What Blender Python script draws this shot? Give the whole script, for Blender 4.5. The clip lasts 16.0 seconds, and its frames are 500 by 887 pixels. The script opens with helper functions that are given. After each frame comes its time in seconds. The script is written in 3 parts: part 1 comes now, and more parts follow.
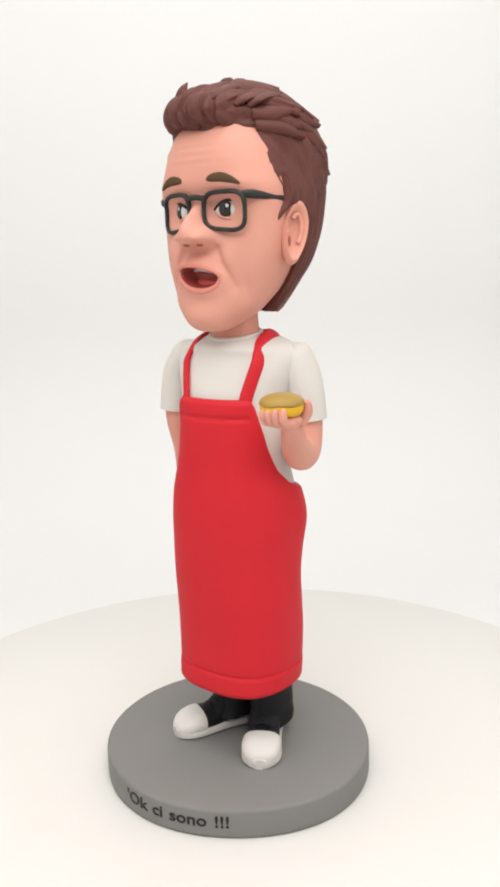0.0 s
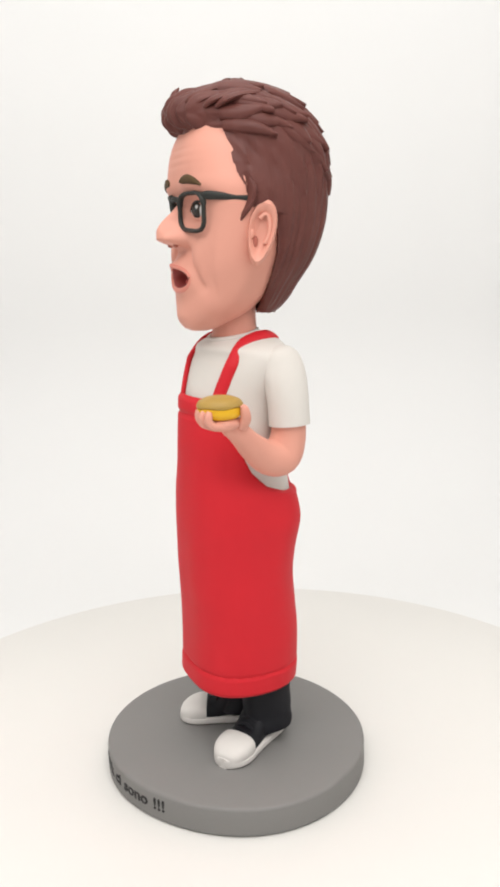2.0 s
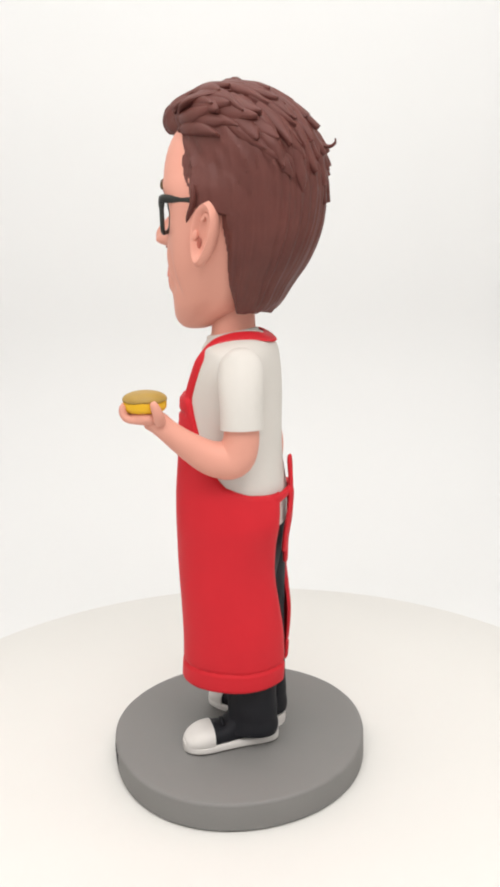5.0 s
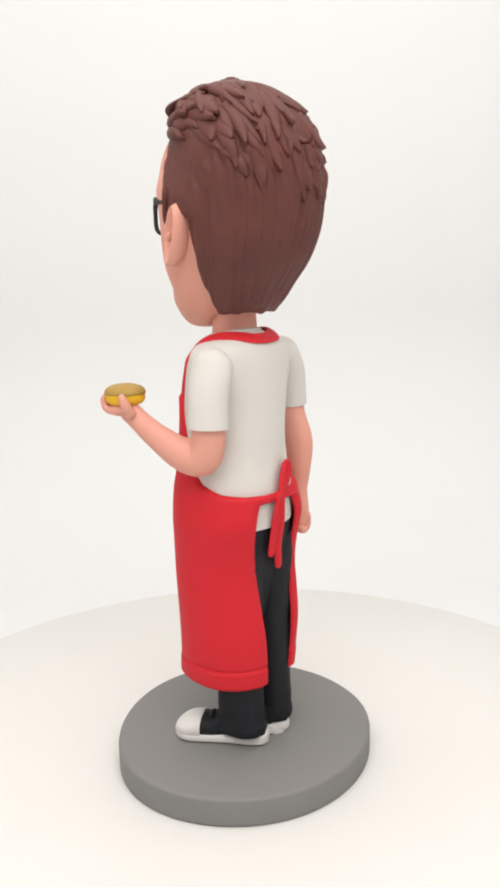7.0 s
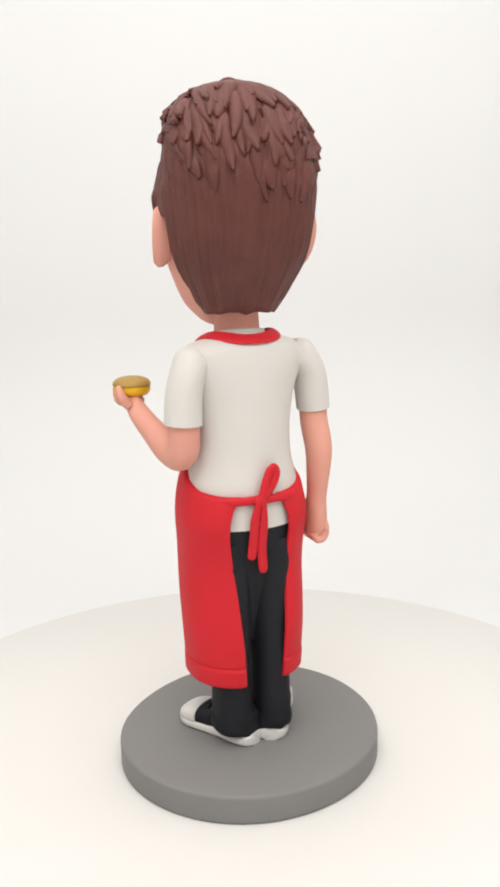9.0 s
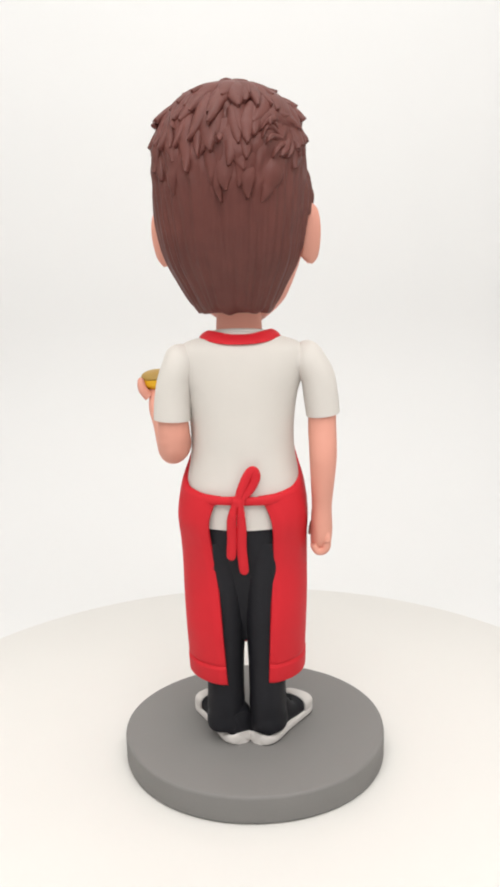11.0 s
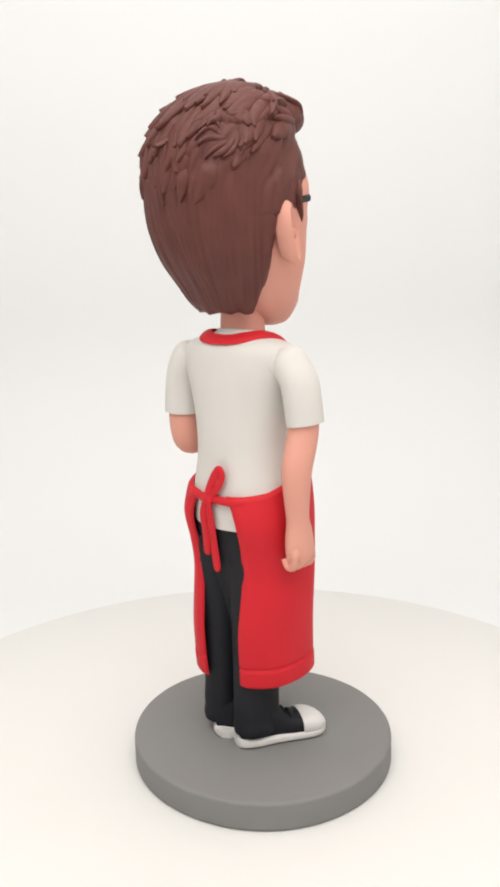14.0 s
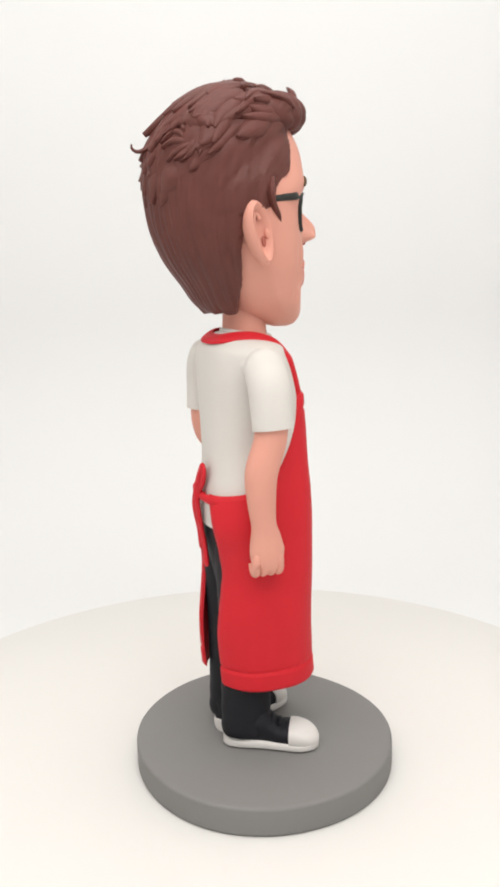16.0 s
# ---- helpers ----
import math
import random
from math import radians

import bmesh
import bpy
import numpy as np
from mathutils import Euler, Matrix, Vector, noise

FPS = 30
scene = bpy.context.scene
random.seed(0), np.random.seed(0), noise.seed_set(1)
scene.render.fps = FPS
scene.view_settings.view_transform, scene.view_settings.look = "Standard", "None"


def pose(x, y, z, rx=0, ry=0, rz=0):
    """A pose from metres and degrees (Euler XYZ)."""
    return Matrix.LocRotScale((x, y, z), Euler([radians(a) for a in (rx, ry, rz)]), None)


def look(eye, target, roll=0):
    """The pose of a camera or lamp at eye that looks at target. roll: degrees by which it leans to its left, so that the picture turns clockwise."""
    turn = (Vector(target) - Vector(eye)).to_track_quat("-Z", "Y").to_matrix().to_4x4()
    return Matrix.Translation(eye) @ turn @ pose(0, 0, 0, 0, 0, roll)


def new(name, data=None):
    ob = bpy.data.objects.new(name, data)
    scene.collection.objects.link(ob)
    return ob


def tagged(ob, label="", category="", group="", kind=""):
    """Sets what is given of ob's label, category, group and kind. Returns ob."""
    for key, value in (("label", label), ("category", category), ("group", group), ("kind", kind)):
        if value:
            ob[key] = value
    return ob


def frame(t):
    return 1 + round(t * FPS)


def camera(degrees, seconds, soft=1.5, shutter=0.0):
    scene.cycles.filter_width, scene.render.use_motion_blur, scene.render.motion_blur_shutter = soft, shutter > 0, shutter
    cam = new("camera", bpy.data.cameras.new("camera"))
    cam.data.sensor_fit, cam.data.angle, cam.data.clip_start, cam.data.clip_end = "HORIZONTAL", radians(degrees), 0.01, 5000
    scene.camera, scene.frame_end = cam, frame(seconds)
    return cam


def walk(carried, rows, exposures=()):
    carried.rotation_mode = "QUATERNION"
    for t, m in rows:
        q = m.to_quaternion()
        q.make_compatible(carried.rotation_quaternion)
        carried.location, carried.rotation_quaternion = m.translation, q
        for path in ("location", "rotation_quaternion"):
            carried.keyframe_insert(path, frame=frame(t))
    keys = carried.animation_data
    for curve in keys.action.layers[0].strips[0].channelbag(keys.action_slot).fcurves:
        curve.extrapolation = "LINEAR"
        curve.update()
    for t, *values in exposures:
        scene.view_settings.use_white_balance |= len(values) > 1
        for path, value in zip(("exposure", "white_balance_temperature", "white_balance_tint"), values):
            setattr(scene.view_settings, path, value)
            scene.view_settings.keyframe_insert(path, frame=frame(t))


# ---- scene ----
# ---- the path ----
cam = camera(32.65, 16.0, soft=3.3)
EYE = (0.0, -0.215, 0.1363)
AIM = (EYE[0] + 0.0092, EYE[1] + 0.9764, EYE[2] - 0.2159)
walk(cam, [(0.0, look(EYE, AIM, -1.378)), (16.0, look(EYE, AIM, -1.378))])

# turn of the turntable about its axis, in degrees, second by second
TURN = [-37.52, -51.13, -64.72, -78.27, -91.79, -105.26, -118.71, -132.12, -145.5, -158.86,
        -172.2, -185.53, -198.84, -212.15, -225.44, -238.72, -252.0]

# ---- light: an assumed white tent, two unseen lamps added inside it ----
world = bpy.data.worlds.new("world")
scene.world = world
world.use_nodes = True
world.node_tree.nodes["Background"].inputs[0].default_value = (1.0, 0.985, 0.97, 1)
world.node_tree.nodes["Background"].inputs[1].default_value = 0.47


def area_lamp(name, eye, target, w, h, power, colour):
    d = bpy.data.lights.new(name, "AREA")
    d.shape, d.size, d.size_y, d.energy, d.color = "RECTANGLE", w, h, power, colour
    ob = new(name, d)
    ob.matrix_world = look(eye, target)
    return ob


# added out of view: soft light from above and from the front
area_lamp("added_lamp_above", (0.0, -0.06, 0.585), (0.0, -0.06, 0.0), 0.42, 0.42, 1.4, (1.0, 0.98, 0.962))
area_lamp("added_lamp_front", (0.0, -0.40, 0.52), (0.0, 0.0, 0.08), 0.55, 0.16, 1.76, (1.0, 0.98, 0.962))
scene.view_settings.exposure = 0.0


# ---- materials ----
def material(name, colour, rough=0.5, vary=0.12, scale=60.0, bump=0.1, bump_scale=900.0, spec=0.4, sss=0.0, metal=0.0):
    """Painted, printed or moulded surface: colour with soft blotches and a fine grain in relief."""
    m = bpy.data.materials.new(name)
    m.use_nodes = True
    nt = m.node_tree
    bs = nt.nodes["Principled BSDF"]
    co = nt.nodes.new("ShaderNodeTexCoord")
    n1 = nt.nodes.new("ShaderNodeTexNoise")
    n1.inputs["Scale"].default_value, n1.inputs["Detail"].default_value = scale, 4
    n2 = nt.nodes.new("ShaderNodeTexNoise")
    n2.inputs["Scale"].default_value, n2.inputs["Detail"].default_value = bump_scale, 3
    mix = nt.nodes.new("ShaderNodeMix")
    mix.data_type = "RGBA"
    dark = [c * (1 - vary) for c in colour]
    light = [min(1, c * (1 + vary * 0.6)) for c in colour]
    mix.inputs["A"].default_value, mix.inputs["B"].default_value = (*dark, 1), (*light, 1)
    nt.links.new(co.outputs["Object"], n1.inputs["Vector"])
    nt.links.new(co.outputs["Object"], n2.inputs["Vector"])
    nt.links.new(n1.outputs["Fac"], mix.inputs["Factor"])
    nt.links.new(mix.outputs["Result"], bs.inputs["Base Color"])
    bp = nt.nodes.new("ShaderNodeBump")
    bp.inputs["Strength"].default_value, bp.inputs["Distance"].default_value = bump, 0.0003
    nt.links.new(n2.outputs["Fac"], bp.inputs["Height"])
    nt.links.new(bp.outputs["Normal"], bs.inputs["Normal"])
    ro = nt.nodes.new("ShaderNodeMapRange")
    ro.inputs["To Min"].default_value, ro.inputs["To Max"].default_value = max(0.02, rough - 0.06), min(1, rough + 0.06)
    nt.links.new(n1.outputs["Fac"], ro.inputs["Value"])
    nt.links.new(ro.outputs["Result"], bs.inputs["Roughness"])
    bs.inputs["Specular IOR Level"].default_value = spec
    bs.inputs["Metallic"].default_value = metal
    if sss:
        bs.inputs["Subsurface Weight"].default_value = sss
        bs.inputs["Subsurface Radius"].default_value = (1.0, 0.4, 0.25)
        bs.inputs["Subsurface Scale"].default_value = 0.0012
    return m


SKIN = material("painted_skin", (0.72, 0.335, 0.255), 0.52, 0.07, 70, 0.06, 900, 0.3)
HAIR = material("painted_hair", (0.130, 0.042, 0.034), 0.5, 0.28, 160, 0.3, 700, 0.26)
RED = material("painted_red", (0.60, 0.016, 0.026), 0.6, 0.10, 60, 0.12, 900, 0.25)
SHIRT = material("painted_white_shirt", (0.67, 0.637, 0.595), 0.65, 0.05, 60, 0.10, 900, 0.25)
BLACK = material("painted_black", (0.014, 0.014, 0.0175), 0.6, 0.25, 90, 0.15, 900, 0.22)
WHITE = material("painted_white_rubber", (0.70, 0.67, 0.64), 0.7, 0.09, 160, 0.3, 600, 0.2)
GREY = material("painted_grey_resin", (0.216, 0.210, 0.203), 0.62, 0.08, 40, 0.12, 900, 0.25)
INK = material("black_ink", (0.010, 0.009, 0.010), 0.5, 0.1)
FRAME = material("painted_glasses", (0.028, 0.029, 0.026), 0.5, 0.1, 60, 0.1, 900, 0.25)
BROW = material("painted_brow", (0.095, 0.058, 0.028), 0.65, 0.12, 300, 0.1, 900, 0.15)
EYEWHITE_GLINT = material("painted_eye_white_and_glint", (0.72, 0.70, 0.68), 0.3, 0.04)
IRIS = material("painted_iris", (0.036, 0.026, 0.021), 0.25, 0.3, 600)
PUPIL = material("painted_pupil", (0.006, 0.006, 0.007), 0.2, 0.1)
SKIN_SHADE = material("painted_skin_shade", (0.40, 0.12, 0.085), 0.55, 0.1, 120)
LIPS = material("painted_lips", (0.68, 0.24, 0.185), 0.45, 0.08, 120)
TONGUE = material("painted_tongue", (0.62, 0.085, 0.065), 0.45, 0.1, 120)
MOUTH = material("painted_mouth", (0.30, 0.045, 0.04), 0.5, 0.1)
TEETH = material("painted_teeth", (0.74, 0.70, 0.66), 0.35, 0.04)
BUN_TOP = material("painted_bun", (0.40, 0.25, 0.055), 0.5, 0.2, 200)
YELLOW = material("painted_yellow", (0.80, 0.45, 0.012), 0.45, 0.1, 200)
PAPER = material("white_backdrop_sheet", (0.76, 0.763, 0.76), 0.85, 0.02, 8, 0.05)
DISC = material("white_turntable_top", (0.725, 0.711, 0.682), 0.8, 0.02, 14, 0.05)
BOUNCE = material("white_bounce_cloth", (0.80, 0.79, 0.77), 0.9, 0.04, 20, 0.2)


# ---- mesh helpers: lengths in millimetres, built in metres ----
MM = 0.001


class Shape:
    """Collects vertices and faces of one mesh, with a material for each face."""

    def __init__(self):
        self.v, self.f, self.m, self.mats = [], [], [], []

    def slot(self, mat):
        if mat not in self.mats:
            self.mats.append(mat)
        return self.mats.index(mat)

    def grid(self, rows, mat, wrap=True, cap=True, pick=None):
        """Rows of points with equal counts, joined into a skin; caps close the ends."""
        base, n, s = len(self.v), len(rows[0]), self.slot(mat)
        for r in rows:
            self.v.extend(r)
        last = n if wrap else n - 1
        for i in range(len(rows) - 1):
            for j in range(last):
                k = (j + 1) % n
                q = (base + i * n + j, base + i * n + k, base + (i + 1) * n + k, base + (i + 1) * n + j)
                self.f.append(q)
                if pick:
                    c = [sum(self.v[a][d] for a in q) / 4 for d in range(3)]
                    self.m.append(self.slot(pick(*c) or mat))
                else:
                    self.m.append(s)
        if cap and wrap:
            for i in (0, len(rows) - 1):
                c = [sum(p[d] for p in rows[i]) / n for d in range(3)]
                self.v.append(tuple(c))
                for j in range(n):
                    self.f.append((base + i * n + j, base + i * n + (j + 1) % n, len(self.v) - 1))
                    self.m.append(s)

    def shell(self, outer, inner, mat):
        """Two open skins, joined round their edges into a wall with thickness."""
        base, n, k, s = len(self.v), len(outer[0]), len(outer), self.slot(mat)
        for r in outer + inner:
            self.v.extend(r)
        at = lambda side, i, j: base + side * n * k + i * n + j
        for i in range(k - 1):
            for j in range(n - 1):
                for d in (0, 1):
                    self.f.append((at(d, i, j), at(d, i, j + 1), at(d, i + 1, j + 1), at(d, i + 1, j)))
                    self.m.append(s)
        rim = [(0, j) for j in range(n)] + [(i, n - 1) for i in range(1, k)] + [(k - 1, j) for j in range(n - 2, -1, -1)] + [(i, 0) for i in range(k - 2, 0, -1)]
        for a, b in zip(rim, rim[1:] + rim[:1]):
            self.f.append((at(0, *a), at(0, *b), at(1, *b), at(1, *a)))
            self.m.append(s)

    def tube(self, path, mat, sides=20, cap=True, up=(0, 0, 1), centre=None):
        """A sweep along path rows (x, y, z, r_across, r_up), smoothed, with rounded ends."""
        pts = smooth(path, 5)
        rows = []
        for i, p in enumerate(pts):
            a, b = Vector(pts[max(0, i - 1)][:3]), Vector(pts[min(len(pts) - 1, i + 1)][:3])
            d = (b - a).normalized()
            side = d.cross(Vector(p[:3]) - Vector(centre) if centre else Vector(up))
            side = side.normalized() if side.length > 1e-3 else Vector((1, 0, 0))
            top = side.cross(d)
            rows.append([tuple(Vector(p[:3]) + side * (p[3] * math.cos(t)) + top * (p[4] * math.sin(t))) for t in ring_angles(sides)])
        self.grid(rows, mat, True, cap)

    def ball(self, c, r, mat, turn=None, n=16, pick=None):
        turn = turn or Matrix()
        rows = []
        for i in range(n + 1):
            a = math.pi * min(max(i / n, 0.012), 0.988)
            rows.append([tuple(Vector(c) + turn @ Vector((r[0] * math.sin(a) * math.cos(t), r[1] * math.sin(a) * math.sin(t), r[2] * math.cos(a)))) for t in ring_angles(2 * n)])
        self.grid(rows, mat, True, True, pick)

    def mesh(self, name, soft=True):
        me = bpy.data.meshes.new(name)
        me.from_pydata([(x * MM, y * MM, z * MM) for x, y, z in self.v], [], self.f)
        for m in self.mats:
            me.materials.append(m)
        me.polygons.foreach_set("material_index", self.m)
        bm = bmesh.new()
        bm.from_mesh(me)
        bmesh.ops.recalc_face_normals(bm, faces=bm.faces)
        for e in bm.edges:
            e.smooth = not (len(e.link_faces) == 2 and e.calc_face_angle(0) > 0.9)
        for f in bm.faces:
            f.smooth = soft
        bm.to_mesh(me)
        bm.free()
        return me


def ring_angles(n):
    return [2 * math.pi * i / n for i in range(n)]


def smooth(rows, per):
    """Rows of numbers, with a gliding curve laid through them."""
    out = []
    for i in range(len(rows) - 1):
        p1, p2 = rows[i], rows[i + 1]
        p0 = rows[i - 1] if i else [2 * a - b for a, b in zip(p1, p2)]
        p3 = rows[i + 2] if i + 2 < len(rows) else [2 * b - a for a, b in zip(p1, p2)]
        for k in range(per):
            u = k / per
            out.append(tuple(0.5 * (2 * b + (c - a) * u + (2 * a - 5 * b + 4 * c - d) * u * u + (3 * b - 3 * c + d - a) * u ** 3) for a, b, c, d in zip(p0, p1, p2, p3)))
    out.append(tuple(rows[-1]))
    return out


def table(rows):
    """A function that reads the columns of rows at a height (the first column, rising)."""
    fine = smooth(rows, 8)
    xs = [r[0] for r in fine]
    cols = list(zip(*fine))

    def at(z):
        return [float(np.interp(z, xs, c)) for c in cols[1:]]
    return at


def section(z, a, f, b, t, e=2.3, cx=0.0):
    """A point of a rounded outline: half width a, from y = f in front to y = b behind; t = 0 looks to the front."""
    s, c = math.sin(t), -math.cos(t)
    cy, h = (f + b) / 2, (b - f) / 2
    k = (abs(s) ** e + abs(c) ** e) ** (-1 / e)
    return (cx + a * s * k, cy + h * c * k, z)


def bell(*pairs):
    return math.exp(-sum((d / w) ** 2 for d, w in pairs))


def step(a, b, x):
    u = min(1, max(0, (x - a) / (b - a)))
    return u * u * (3 - 2 * u)


# ---- the setting ----
def slab(name, x0, x1, y0, y1, z0, z1, mat, label, category):
    s = Shape()
    s.grid([[(x0, y0, z), (x1, y0, z), (x1, y1, z), (x0, y1, z)] for z in (z0, z1)], mat)
    ob = new(name, s.mesh(name, False))
    return tagged(ob, label, category, kind="structure")


def backdrop():
    s = Shape()
    line = [(-420, -16), (150, -16)]
    line += [(150 + 120 * math.sin(a), 104 - 120 * math.cos(a)) for a in np.linspace(0.1, math.pi / 2, 18)]
    line += [(270, 590)]
    full = line + [(y + 3 * (1 if z > 60 else 0), z - (0 if z > 60 else 3)) for y, z in reversed(line)]
    s.grid([[(x, y, z) for y, z in full] for x in (-297, 297)], PAPER)
    ob = new("backdrop", s.mesh("backdrop"))
    tagged(ob, "seamless white paper sweep curving from table up behind", "backdrop", kind="structure")


backdrop()
# side walls and roof out of view, added to spread the lamps' light
slab("bounce_wall_left", -303, -298, -420, 276, -19, 590, BOUNCE, "unseen white side wall added to bounce light", "wall")
slab("bounce_wall_right", 298, 303, -420, 276, -19, 590, BOUNCE, "unseen white side wall added to bounce light", "wall")
slab("ceiling", -303, 303, -420, 276, 591, 596, BOUNCE, "unseen white roof added to bounce light", "ceiling")


# ---- turntable, figurine base, figurine and its burger ----
def turntable():
    s = Shape()
    prof = [(60, -15.9), (119, -15.9), (121.2, -15), (122, -13.5), (122, -2.0), (121.6, -0.7), (120.6, -0.05), (60, 0.0), (3, 0.0)]
    s.grid([[(r * math.cos(t), r * math.sin(t), z) for t in ring_angles(128)] for r, z in prof], DISC)
    ob = new("turntable", s.mesh("turntable"))
    return tagged(ob, "round white display turntable under the figurine", "turntable")


BASE_C = (-1.3, -3.7)


def base_edge(t, k):
    """Outline of the hand-poured base, a little oval and uneven."""
    r = 1 + 0.004 * math.sin(3 * t + 0.6) + 0.003 * math.sin(5 * t + 2.0)
    r -= 0.035 * max(0.0, math.cos(t + radians(62))) ** 6
    return (BASE_C[0] + 36.1 * k * r * math.cos(t), BASE_C[1] + 35.1 * k * r * math.sin(t))


def flat_islands(me):
    """The faces of a mesh, sorted into connected pieces."""
    root = list(range(len(me.vertices)))

    def find(i):
        while root[i] != i:
            i = root[i]
        return i
    for f in me.polygons:
        for i in f.vertices[1:]:
            root[find(i)] = find(f.vertices[0])
    groups = {}
    for f in me.polygons:
        groups.setdefault(find(f.vertices[0]), []).append(list(f.vertices))
    return list(groups.values())


def figurine_base():
    s = Shape()
    prof = [(0.5, 0.05), (0.985, 0.05), (0.997, 0.4), (1.0, 1.0), (0.999, 6.8), (0.996, 7.3), (0.987, 7.6), (0.97, 7.7), (0.5, 7.7), (0.05, 7.7)]
    s.grid([[(*base_edge(t, k), z) for t in ring_angles(160)] for k, z in prof], GREY)
    ob = new("round_plinth", s.mesh("round_plinth"))
    tagged(ob, "round grey resin base with black lettering on its rim", "plinth")
    cu = bpy.data.curves.new("lettering", "FONT")
    cu.body, cu.size, cu.extrude, cu.resolution_u = "'Ok ci sono !!!", 4.3, 0.0, 3
    cu.space_word, cu.offset = 1.25, 0.08
    tmp = new("lettering_source", cu)
    bpy.context.view_layer.update()
    me = bpy.data.meshes.new_from_object(tmp.evaluated_get(bpy.context.evaluated_depsgraph_get()))
    bpy.data.objects.remove(tmp)
    xs = [v.co.x for v in me.vertices]
    x0, x1 = min(xs), max(xs)
    # one raised letter after another, bent round the rim
    spans = []
    for g in flat_islands(me):
        lo, hi = min(me.vertices[i].co.x for f in g for i in f), max(me.vertices[i].co.x for f in g for i in f)
        for sp in spans:
            if lo < sp[1] and hi > sp[0]:
                sp[0], sp[1] = min(lo, sp[0]), max(hi, sp[1])
                sp[2].extend(g)
                break
        else:
            spans.append([lo, hi, list(g)])
    for lo, hi, faces in spans:
        bm = bmesh.new()
        made = {}
        for f in faces:
            for i in f:
                if i not in made:
                    made[i] = bm.verts.new(me.vertices[i].co)
            bm.faces.new([made[i] for i in f])
        ext = bmesh.ops.extrude_face_region(bm, geom=bm.faces[:])
        for el in ext["geom"]:
            if isinstance(el, bmesh.types.BMVert):
                el.co.z = 0.25
        for v in bm.verts:
            t = radians(-104.5 + 47.6 * (v.co.x - x0) / (x1 - x0))
            x, y = base_edge(t, 1.0)
            out = v.co.z - 0.13
            v.co = ((x + math.cos(t) * out) * MM, (y + math.sin(t) * out) * MM, (3.1 + v.co.y) * MM)
        data = bpy.data.meshes.new("letter")
        bm.to_mesh(data)
        bm.free()
        data.materials.append(INK)
        let = new("letter", data)
        let.parent = ob
        let["label"] = "black printed letter"
    return ob


HX = 0.8   # the head sits a little off the axis

TORSO = table([(66, 14.9, -14.5, 10.9), (70, 15.3, -15, 11.0), (78, 15, -15.3, 11), (86, 13.5, -15, 10.2), (94, 13.4, -14.9, 10.2),
               (102, 14.4, -13.5, 10.4), (108, 16.2, -11.3, 10.2), (112.6, 16.6, -9.3, 9.5), (115.2, 13.8, -9.2, 7.6), (116.8, 8.4, -8.2, 5.6), (117.6, 6.4, -7.4, 3.8)])
APRON = table([(26, 16.3, -17.0, 12.2), (32, 16.5, -16.6, 12.7), (40, 16.8, -16.4, 12.8), (48, 17.0, -16.5, 12), (56, 17.1, -16.8, 11.4), (64, 17.3, -16.9, 12.1),
               (71, 17.6, -16.9, 13.2), (78, 16.7, -16.7, 12.4), (86, 14.6, -16.2, 11.6), (94, 14.4, -16.0, 11.8), (103, 15.4, -15.3, 12.2)])
HEAD = table([(118.6, 2.4, -13.0, -9.0), (119.2, 4.4, -14.2, -7.0), (120.6, 6.6, -15.0, -4.0), (123, 8.8, -15.3, 0.5), (126, 10.6, -15.3, 4), (130, 12.6, -14.9, 8),
              (136, 14.8, -14.6, 12), (142, 15.9, -14.4, 14), (148, 16.4, -14.6, 15), (154, 16.3, -16.0, 15), (160, 15.3, -15.4, 14), (166, 12, -12.6, 11), (170, 7, -8, 6)])
HAIRS = table([(122.6, 9.4, -8, 8.2), (125, 10.9, -8, 10.6), (129, 13.0, -8, 13.1), (135, 15.7, -9, 17.2), (142, 17.0, -10, 20.2), (149, 17.7, -11, 21.4),
               (155, 18.0, -12, 21.4), (160, 17.7, -13, 20.5), (165, 16.7, -14.2, 18.4), (169, 15.0, -14.2, 15.6), (172.2, 12.0, -12.2, 12.0), (174.2, 9.0, -9.6, 8.8), (175.2, 5.6, -6.2, 5.4), (175.6, 2.5, -3.0, 2.4)])


def twist(p):
    """The upper body is turned a little to its left above the waist."""
    a = radians(6.5) * step(80, 96, p[2])
    x, y = p[0], p[1] + 1.5
    return (x * math.cos(a) - y * math.sin(a), x * math.sin(a) + y * math.cos(a) - 1.5, *p[2:])


